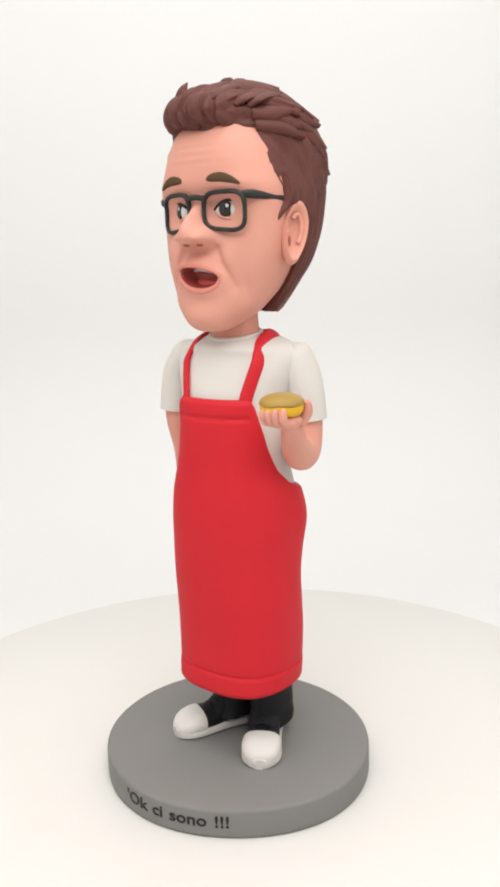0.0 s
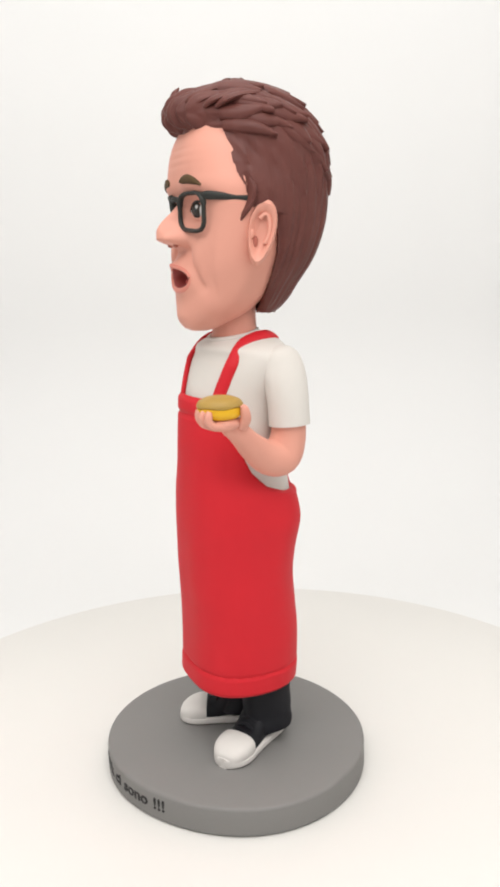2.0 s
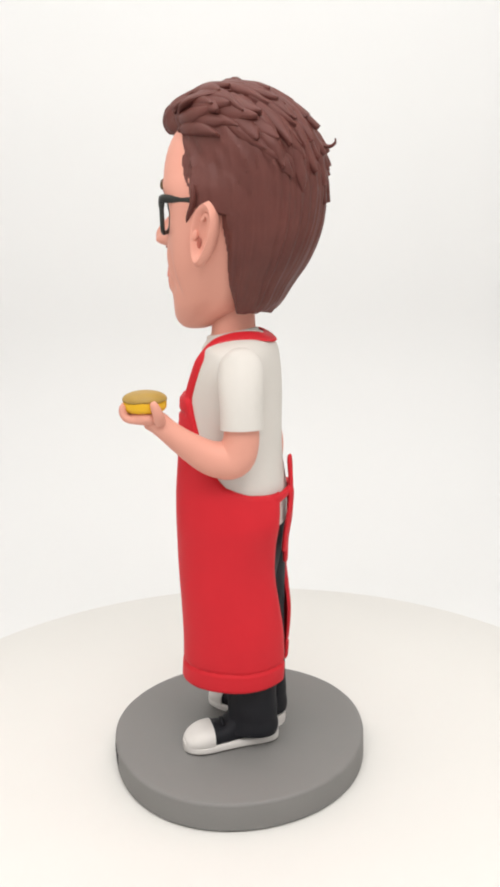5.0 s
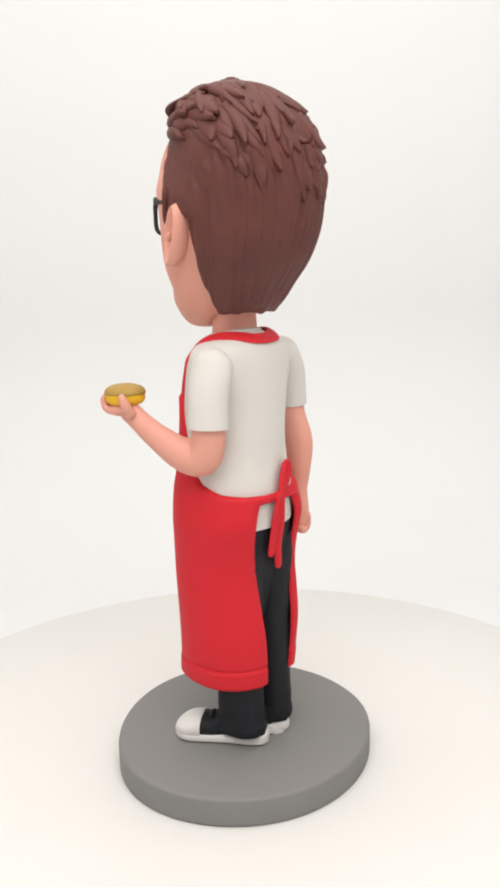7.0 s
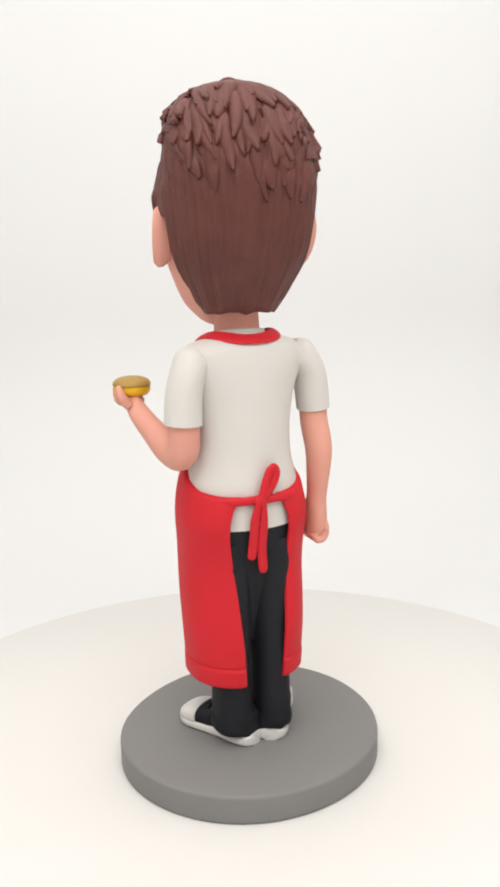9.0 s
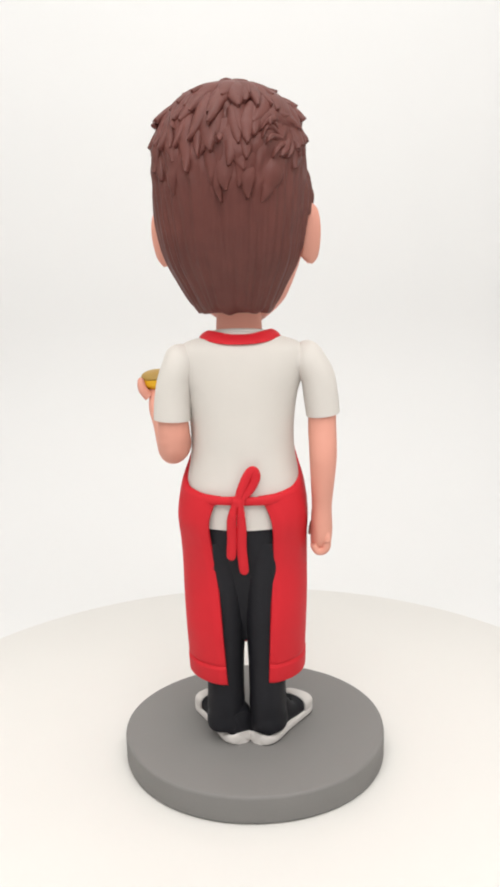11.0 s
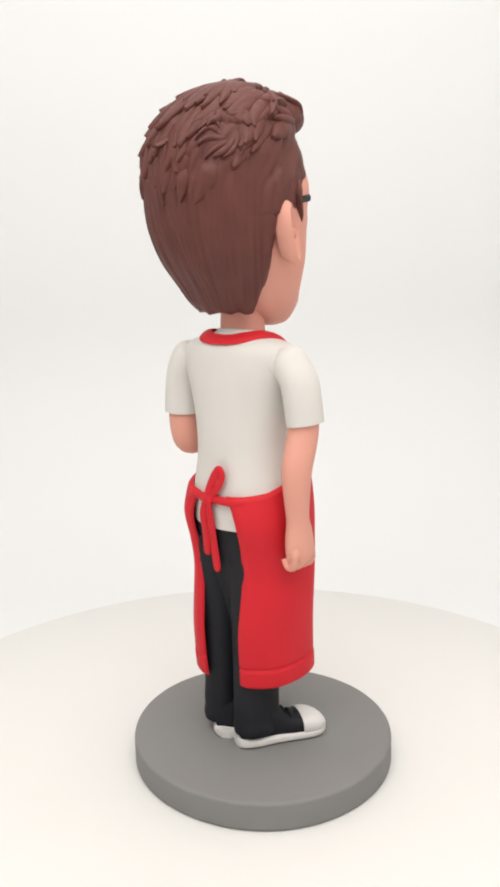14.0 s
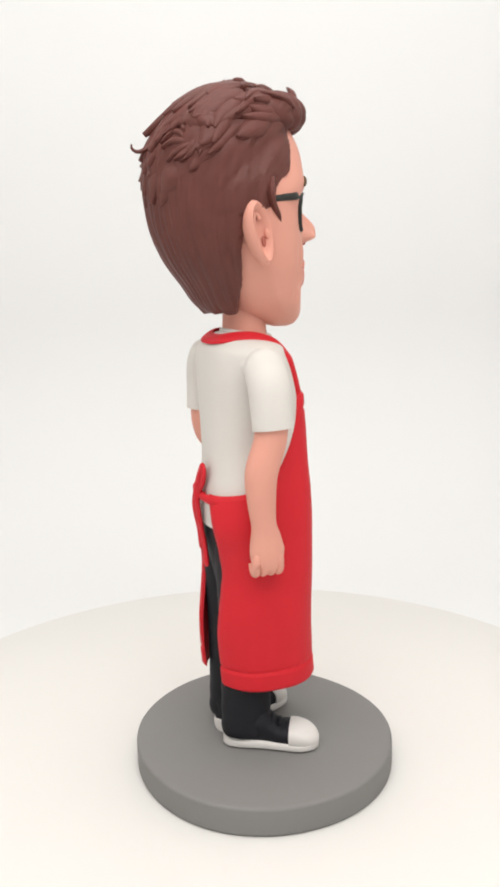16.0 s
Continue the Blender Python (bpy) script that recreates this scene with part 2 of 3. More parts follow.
def face_relief(x, z):
    """How far the front of the face stands out (towards -y) at a place across and up it."""
    d = 0.0
    x = x - 0.5
    up = step(150.5, 141.8, z) * step(137.5, 140.4, z)
    d += 6.8 * up * bell((x, 2.0 + 2.2 * step(145, 141, z)))
    d += 1.5 * bell((x, 4.2), (z - 134.7, 1.6))
    for s in (-1, 1):
        d += 2.1 * bell((x - s * 3.7, 1.5), (z - 140.2, 1.7))
        d -= 1.3 * bell((x - s * 7.2, 4.2), (z - 146.6, 3.0))
        d -= 0.35 * bell((x - s * 10.6, 0.8), (z - 129.5, 4.5))
        d -= 0.32 * bell((s * x - 4.9 - 0.42 * (139 - z), 0.7)) * step(141, 138, z) * step(126, 131, z)
        d += 0.6 * bell((x - s * 7.5, 5.0), (z - 152.0, 1.8))
        d += 1.0 * bell((x - s * 8.6, 3.2), (z - 137.0, 4.2))
        crease = 4.2 + 4.6 * step(140.5, 128.5, z)
        d -= 0.6 * bell((x - s * crease, 1.1)) * step(141.5, 138.5, z) * step(126.5, 130, z)
        d -= 0.6 * bell((x - s * (11.6 - 0.12 * (134 - z)), 0.9)) * step(140, 135, z) * step(122, 127, z)
        d -= 0.25 * bell((x - s * 7.4, 2.6), (z - 143.9 + 0.03 * (x - s * 7) ** 2, 0.4))
    d += 1.6 * bell((x, 6.5), (z - 131.0, 4.6))
    rim = mouth_rim(x, z - mouth_mid(x))
    d += 0.6 * bell((rim - 1.15, 0.3))
    d -= 3.2 * step(1.02, 0.6, rim)
    d += 1.1 * bell((x, 5.0), (z - 122.3, 2.6))
    d -= 0.16 * (bell((z - 158.4, 0.35)) + bell((z - 160.2, 0.35)) + bell((z - 156.7, 0.35))) * bell((x, 7))
    return d


def mouth_mid(mx):
    return 132.1 - 0.10 * mx


def mouth_rim(mx, zz):
    """1 on the edge of the open mouth, less within: shallow above its corners, deep below."""
    return math.hypot(mx / 5.9, zz / (1.9 if zz > 0 else 3.5))


def face_paint(x, y, z):
    if y > -6:
        return None
    mx = x - HX - 0.5
    zz = z - mouth_mid(mx)
    rim = mouth_rim(mx, zz)
    if rim < 1.0:
        return MOUTH
    return None


def cheek(z, t):
    """The face is fuller before the ears than the skull behind them."""
    return 1.4 * step(1.95, 1.35, abs((t + math.pi) % (2 * math.pi) - math.pi)) * step(120, 126, z) * step(160, 150, z)


def head_round(z, t):
    """How square the head's outline is: the forehead is rounder than the jaw, most on its right."""
    left = math.sin(t) > 0
    cheeks = (0.45 if left else 0.2) * step(128, 135, z) * step(155, 149, z)
    return 2.75 + cheeks - (0.1 if left else 0.38) * step(149, 158, z) * (0.4 + 0.6 * abs(math.sin(t)))


def build_head(s):
    n = 240
    rows = []
    for z in np.arange(118.6, 169.01, 0.4):
        a, f, b = HEAD(z)
        row = []
        for u in ring_angles(n):
            t = u - 0.55 * math.sin(u)
            x, y, _ = section(z, a + cheek(z, t), f, b, t, head_round(z, t))
            if y < -3:
                y -= face_relief(x, z) * step(-3, -9, y)
            row.append((x + HX, y, float(z)))
        rows.append(row)
    s.grid(rows, SKIN, True, True, face_paint)
    # neck
    s.grid([[(0.4 + r * math.cos(t), -1.8 + 0.95 * r * math.sin(t), z) for t in ring_angles(40)] for z, r in ((112, 7.4), (116, 6.2), (118, 5.8), (122, 5.6), (128, 5.8))], SKIN)
    # ears: a rounded rim round a hollow
    for side in (-1, 1):
        tilt = Matrix.Rotation(radians(-12), 4, "X") @ Matrix.Rotation(radians(-24 if side > 0 else 32), 4, "Z")
        c = Vector((HX + 0.25 + side * (17.8 if side > 0 else 18.7), -1.5 - 0.6 * side, 141.0))
        rows = []
        for k, lift in ((0.72, -2.6), (0.98, -0.9), (1.03, 0.5), (0.9, 1.5), (0.78, 1.3), (0.66, 0.3), (0.5, -0.2), (0.3, -0.5), (0.05, -0.6)):
            row = []
            for t in ring_angles(40):
                w = 3.1 * (1 + 0.2 * math.sin(t)) * k
                p = Vector((side * lift, w * math.cos(t), 7.2 * k * math.sin(t)))
                row.append(tuple(c + tilt @ p))
            rows.append(row)
        s.grid(rows, SKIN)
        s.ball(c + tilt @ Vector((side * 0.4, -2.2, -0.6)), (0.8, 0.8, 1.3), SKIN, tilt, 8)
        s.tube([(*(c + tilt @ Vector((side * 0.25, 0.3 + 1.5 * math.cos(q), 0.6 + 3.6 * math.sin(q)))), 0.6, 0.6) for q in np.linspace(-0.9, 2.4, 9)], SKIN, 8)
        # ear opening: its shade set in as a darker ball
        s.ball(c + tilt @ Vector((side * -0.1, -1.2, -2.2)), (0.3, 0.8, 1.4), SKIN_SHADE, tilt, 8)


def surface_y(x, z):
    """The front of the face at a place across and up it, x from the head's middle."""
    a, f, b = HEAD(z)
    best = min((section(z, a + cheek(z, t), f, b, t, head_round(z, t)) for t in np.linspace(-1.5, 1.5, 241)), key=lambda p: abs(p[0] - x))
    return best[1] - face_relief(best[0], z) * step(-3, -9, best[1])


def build_face_details(s):
    for side in (-1, 1):
        # eye: white, iris, pupil, upper lid
        ex, ez = side * 7.0, 146.5
        yaw = Matrix.Rotation(radians(side * 24), 4, "Z")
        y = surface_y(ex, ez)
        c = Vector((HX + ex + 0.5, y + 1.2, ez))
        s.ball(c, (3.7, 1.95, 2.35), EYEWHITE_GLINT, yaw, 12)
        look_x = -0.7 if side > 0 else -0.3
        s.ball(c + yaw @ Vector((look_x, -1.45, 0.1)), (1.75, 0.66, 1.9), IRIS, yaw, 10)
        s.ball(c + yaw @ Vector((look_x, -1.86, 0.15)), (0.7, 0.3, 0.8), PUPIL, yaw, 8)
        # catchlight modelled as a white dot on the iris
        s.ball(c + yaw @ Vector((look_x + 0.4, -2.05, 0.75)), (0.42, 0.14, 0.42), EYEWHITE_GLINT, yaw, 6)
        lid = [(c + yaw @ Vector((u * 3.7, -1.8 + 0.14 * (u * 3) ** 2, 1.95 - 1.7 * u * u + side * u * 0.25))) for u in np.linspace(-1, 1, 7)]
        s.tube([(*p, 0.28 + 0.15 * (1 - abs(i - 3) / 3), 0.34) for i, p in enumerate(lid)], PUPIL, 10)
        low = [(c + yaw @ Vector((u * 3.5, -1.55 + 0.14 * (u * 3) ** 2, -1.95 + 1.3 * u * u))) for u in np.linspace(-1, 1, 7)]
        s.tube([(*p, 0.3, 0.35) for p in low], SKIN, 10)
        # brow: thick in the middle, tapering outwards
        brow = []
        for u, thick in ((0.0, 0.4), (0.15, 0.85), (0.45, 1.05), (0.75, 0.8), (1.0, 0.22)):
            x = 0.4 + side * (4.0 + 7.8 * u)
            z = 153.0 + 2.4 * u - 3.6 * u * u
            brow.append((HX + x, surface_y(x, z) - 0.05, z, 0.45, thick))
        s.tube(brow, BROW, 12)
        # nostril: a darker ball, the opening's shade put into its colour
        s.ball((HX + 0.5 + side * 2.1, surface_y(0.5 + side * 2.1, 138.9) + 0.2, 138.8), (1.0, 0.6, 0.5), SKIN_SHADE, None, 8)
    # lips and upper teeth
    def mouth_point(q, k, dy):
        x = 0.5 + 5.9 * k * math.cos(q)
        z = mouth_mid(x - 0.5) + (1.9 if math.sin(q) > 0 else 3.5) * k * math.sin(q)
        return (HX + x, surface_y(x, z) + dy, z)
    s.tube([(*mouth_point(q, 1.06, -0.05), 0.4, 0.3 + 0.25 * math.sin(q)) for q in np.linspace(0.05, math.pi - 0.05, 13)], LIPS, 10)
    s.tube([(*mouth_point(-q, 1.08, 0.2), 0.45, 0.3 + 0.4 * math.sin(q)) for q in np.linspace(0.05, math.pi - 0.05, 13)], LIPS, 10)
    s.tube([(*mouth_point(q, 0.66, 0.1), 0.45, 0.25 + 0.5 * math.sin(q)) for q in np.linspace(0.35, math.pi - 0.35, 13)], TEETH, 10)
    s.ball((HX + 0.5, surface_y(0.5, 130.0) + 0.5, 129.9), (3.7, 1.3, 1.35), TONGUE, None, 12)
    # glasses: two rounded frames, bridge and temples
    GX = HX + 0.8
    for side in (-1, 1):
        pts = []
        for t in ring_angles(28):
            e = 3.6
            k = (abs(math.cos(t)) ** e + abs(math.sin(t)) ** e) ** (-1 / e)
            u, w = 5.2 * k * math.cos(t), 4.1 * k * math.sin(t)
            x = side * 7.5 + u
            z = 146.1 + w - 0.10 * (w < 0) * u * side
            pts.append((GX + x, -16.1 + (0.013 if side > 0 else 0.02) * x * x, z, 0.5, 0.55 if w < 1 else 0.75))
        s.tube(pts + pts[:1], FRAME, 10, False, (0, 1, 0))
        s.tube([(GX + side * 11.9, -14.3 + (0 if side > 0 else 0.9), 149.4, 0.5, 0.8), (GX + side * 13.6, -12.8 + (0 if side > 0 else 0.8), 149.4, 0.55, 1.0), (HX + side * 15.9, -10.0, 149.1, 0.5, 0.85),
                (HX + side * 17.3, -5.0, 148.6, 0.55, 0.85), (HX + side * 17.6, -1.0, 148.2, 0.5, 0.8)], FRAME, 10)
    s.tube([(GX - 2.8, -15.9, 148.9, 0.5, 0.65), (GX, -16.7, 149.3, 0.5, 0.7), (GX + 2.8, -15.9, 148.9, 0.5, 0.65)], FRAME, 10)


def hairline(z, side):
    """How far forward the hair of a side comes, by height."""
    y = float(np.interp(z, [122, 129, 133, 137, 145.0, 146.6, 149, 152, 154, 156.5, 158, 165], [2.1, 1.7, 2.1, 2.5, 1.6, -5.0, -5.8, -6.8, -7.9, -8.4, -8.6, -9.2]))
    return y - (2.4 * step(151, 156, z) if side < 0 else 0.0)


def hair_point(z, t, grow=0.0):
    a, f, b = HAIRS(z)
    groove = 0.0
    if z < 164:
        fade = step(166, 156, z) * step(122, 127, z)
        w = noise.noise(Vector((math.sin(t) * 2.2, math.cos(t) * 2.2, z * 0.02)))
        groove = 0.5 * step(146, 154, z) * noise.noise(Vector((t * 9.0 + z * 0.22 * (1 if t < math.pi else -1), 3.0, z * 0.16)))
        groove += 0.42 * fade * (math.sin(46 * t + 5 * w + 0.03 * z) * 0.3 + noise.noise(Vector((math.sin(t) * 9, math.cos(t) * 9, z * 0.045))) * 1.1)
    g = grow + groove
    x, y, _ = section(z, a + g, f - g, b + g, t, 2.2)
    if z < 167:
        # the hair lies on the skull
        a, f, b = HEAD(z)
        mid, h = (f + b) / 2, (b - f) / 2
        k = 1 + (1.0 + grow + max(-0.3, groove)) / 15
        e = head_round(z, t)
        d = ((abs(x) / (a + cheek(z, t))) ** e + (abs(y - mid) / h) ** e) ** (1 / e)
        if 0 < d < k:
            x, y = x * k / d, mid + (y - mid) * k / d
    return (HX + x, y, z)


def hair_front(z, side):
    """The angle from the front at which the hair of a side begins."""
    y = hairline(z, side)
    for t in np.linspace(0.3, 2.6, 120):
        if hair_point(z, t if side > 0 else 2 * math.pi - t)[1] >= y:
            return float(t)
    return 2.6


def hair_angles(z, side):
    """Angles from the hair's front edge to the middle behind, even past the ears so that strands run upright."""
    t0 = hair_front(z, side)
    if t0 < 2.0:
        return np.concatenate([np.linspace(t0, 2.05, 26)[:-1], np.linspace(2.05, math.pi, 70)])
    return np.linspace(t0, math.pi, 95)


def build_hair(s):
    outer, inner = [], []
    for z in np.arange(122.6, 166.01, 0.4):
        ragged = step(125.5, 122.6, z)
        ts = np.concatenate([hair_angles(z, 1), 2 * math.pi - hair_angles(z, -1)[::-1]])
        edge = [step(0, 5, min(i, 189 - i)) for i in range(190)]
        outer.append([hair_point(z, t, -0.9 * (1 - e)) for t, e in zip(ts, edge)])
        outer[-1] = [(x, y, q + ragged * 0.8 * noise.noise(Vector((x * 0.45, y * 0.45, 1.0)))) for x, y, q in outer[-1]]
        inner.append([hair_point(z, t, -3.4) for t in ts])
    s.shell(outer, inner, HAIR)
    # swept crown over the forehead
    rows = []
    for z in np.concatenate([np.linspace(162.4, 164.2, 5), np.arange(164.8, 175.61, 0.6)]):
        a, f, b = HAIRS(z)
        row = []
        for t in ring_angles(150):
            g = -1.3 + 0.3 * noise.noise(Vector((math.sin(t) * 3.0, math.cos(t) * 3.0, z * 0.25)))
            g += 0.9 * min(1.0, 3.0 * abs(noise.noise(Vector((math.sin(t) * 2.6, math.cos(t) * 2.6 + 0.1 * z, z * 0.2)))))
            front = step(1.2, 0.2, min(t, 2 * math.pi - t))
            under = step(164.6, 162.2, z)
            f2 = f - 0.4 * front * step(175, 168, z) + 1.4 * under
            row.append(section(z, a + g - 2.2 * under, f2 - g, b + g - 2.5 * under, t, 2.2, HX))
        rows.append(row)
    s.grid(rows, HAIR)
    rnd = random.Random(7)
    # the quiff: one thick roll over the brow, creased into locks
    rows = []
    for u in np.linspace(-0.995, 0.995, 110):
        x = 13.6 * u
        k = (1 - abs(u) ** 3.2) ** 0.4
        cy, cz = -11.4 + (0.026 if x < 0 else 0.046) * x * x, 168.8 - 0.008 * x * x - 0.5 * u
        row = []
        for q in ring_angles(64):
            n = noise.noise(Vector((x * 0.30 + 0.75 * math.cos(q), 0.45 * q if q < math.pi else 0.45 * (2 * math.pi - q), 4.2)))
            fine = noise.noise(Vector((x * 1.1 + 1.3 * math.cos(q), 0.5 * math.sin(q), 9.0)))
            g = k * (1.15 * min(1.0, 3.2 * abs(n)) - 0.8 + 0.35 * fine)
            row.append((HX - 0.6 + x + 0.2 * (cz - 168) * 0.5, cy - (6.1 * k + g) * math.cos(q), cz + (5.0 * k + g) * math.sin(q) + 0.22 * 6.1 * k * (1 - math.cos(q)) * 0.5))
        rows.append(row)
    s.grid(rows, HAIR)
    for i in range(11):
        x = -12.0 + 2.35 * i + rnd.uniform(-0.6, 0.6)
        dip = (0.026 if x < 0 else 0.046) * x * x
        lean, up, w = rnd.uniform(0.5, 4.0), rnd.uniform(-0.6, 0.7), rnd.uniform(1.7, 2.7)
        s.tube([(HX + x, -15.6 + dip, 170.0 - 0.2 * dip, 0.5, 0.5), (HX + x + 0.3 * lean, -13.6 + dip, 172.0 + 0.6 * up - 0.3 * dip, w, 0.9), (HX + x * 0.95 + 0.6 * lean, -9.8 + dip, 173.6 + up - 0.4 * dip, w, 1.0),
                (HX + x * 0.9 + lean, -6.0 + dip, 174.8 + up - 0.5 * dip, 0.7 * w, 0.9), (HX + x * 0.85 + 1.3 * lean, -2.8 + dip, 176.0 + up - 0.6 * dip, 0.1, 0.12)], HAIR, 12, True, (0.05, -0.4, 0.9))
    # the upturned tip of the quiff
    s.tube([(HX - 4.8, -12.8, 170.4, 2.6, 1.8), (HX - 4.4, -13.8, 172.4, 2.1, 1.2), (HX - 4.0, -13.8, 174.2, 1.2, 0.8), (HX - 3.6, -12.8, 175.7, 0.15, 0.15)], HAIR, 12, True, (0, -1, 0.2))
    # overlapping pointed locks, swept back along the sides and falling behind
    for ring, (z, count) in enumerate(((156.6, 12), (159.2, 14), (161.6, 17), (164.0, 18), (166.4, 19), (168.6, 18), (170.6, 16), (172.4, 13), (173.9, 11), (175.0, 8), (175.4, 5))):
        for i in range(count):
            t = (2 * math.pi * (i + 0.5 * (ring % 2) + rnd.uniform(-0.35, 0.35)) / count) % (2 * math.pi)
            away = min(t, 2 * math.pi - t)
            if away < (1.75 if z < 160 else 1.45 if z < 164 else 0.75 if z < 172 else 0.2):
                continue
            if z < 160 and rnd.random() < 0.4:
                continue
            top = step(160, 170, z)
            lock(s, z + 1.5 + rnd.uniform(-1.2, 1.2), t, rnd, rnd.uniform(7.5, 12.5), rnd.uniform(1.6, 3.3), rnd.uniform(-0.3, 0.8) + top * rnd.uniform(0.0, 2.4))
    # short locks round the whorl
    for i in range(11):
        q = 2 * math.pi * i / 11
        lock(s, WHORL[0] + 2.0 * math.sin(q), WHORL[1] + 2.0 * math.cos(q) / 17, rnd, rnd.uniform(5.0, 7.5), rnd.uniform(0.9, 1.5), rnd.uniform(0.5, 1.3))
    # pointed sideburns in front of the ears
    for side in (-1, 1):
        s.tube([(HX + side * 16.4, -4.6, 153.2, 0.9, 1.8), (HX + side * 16.8, -4.0, 150.2, 1.2, 2.7), (HX + side * 17.0, -4.6, 147.4, 0.9, 2.1), (HX + side * 16.9, -6.0, 145.0, 0.6, 1.0), (HX + side * 16.7, -6.7, 143.4, 0.1, 0.12)], HAIR, 10, True, (1, 0, 0))
    # a stray curl behind
    s.tube([(HX - 0.5, 19.6, 161.8, 0.9, 0.7), (HX - 0.4, 21.6, 160.6, 0.7, 0.6), (HX - 0.3, 23.2, 160.4, 0.5, 0.45), (HX - 0.3, 24.2, 161.2, 0.35, 0.35), (HX - 0.3, 24.2, 162.2, 0.15, 0.15)], HAIR, 8)


WHORL = (162.5, 4.1)


def hair_flow(z, t, a):
    """Which way the hair lies: swept back from the brow, falling behind, turning round the whorl; (along t, up)."""
    away = min(t, 2 * math.pi - t)
    side = 1 if t < math.pi else -1
    fall = radians(float(np.interp(away, [0.3, 0.9, 1.3, 1.7, 2.2, 2.8, 3.2], [-15, 0, 14, 30, 58, 82, 90])))
    h = Vector((side * math.cos(fall), -math.sin(fall)))
    r = Vector(((t - WHORL[1]) * a, z - WHORL[0]))
    if 0.3 < r.length < 14:
        spin = r.normalized()
        spin = Vector((0.6 * spin.x + 0.8 * spin.y, 0.6 * spin.y - 0.8 * spin.x))
        h = h.lerp(spin, bell((r.length, 5.5)))
    return h.normalized() if h.length > 0.05 else Vector((0, -1))


def lock(s, z, t, rnd, length, width, lift):
    """One modelled lock that grows out of the hair, lies on it and lifts at its tip."""
    lean, bend = rnd.uniform(-0.3, 0.3), rnd.uniform(-0.7, 0.7)
    path, zz, tt = [], z, t
    steps = 8
    for k in range(steps):
        u = k / (steps - 1)
        a, f, b = HAIRS(min(zz, 175.5))
        rise = -1.5 + 1.35 * u ** 0.8 + 0.75 * lift * u ** 2.5
        p = hair_point(min(zz, 175.8), tt % (2 * math.pi), rise)
        wide = width * (0.75 + 0.25 * step(0, 0.4, u)) * (1.0 - 0.88 * u ** 2.6)
        path.append((p[0], p[1], p[2] + max(0.0, zz - 175.8) * 0.4, max(0.12, wide), max(0.12, 1.5 * (1 - 0.5 * u ** 2))))
        h = hair_flow(zz, tt % (2 * math.pi), a)
        q = lean + bend * (u - 0.3)
        h = Vector((h.x * math.cos(q) - h.y * math.sin(q), h.x * math.sin(q) + h.y * math.cos(q)))
        zz += h.y * length / (steps - 1) * (1.0 if zz < 172 else 0.55)
        tt += h.x * length / (steps - 1) / max(6.5, a)
    mid = Vector(path[4][:3]) - Vector((HX, 2.5, 157))
    s.tube(path, HAIR, 10, True, mid.normalized())


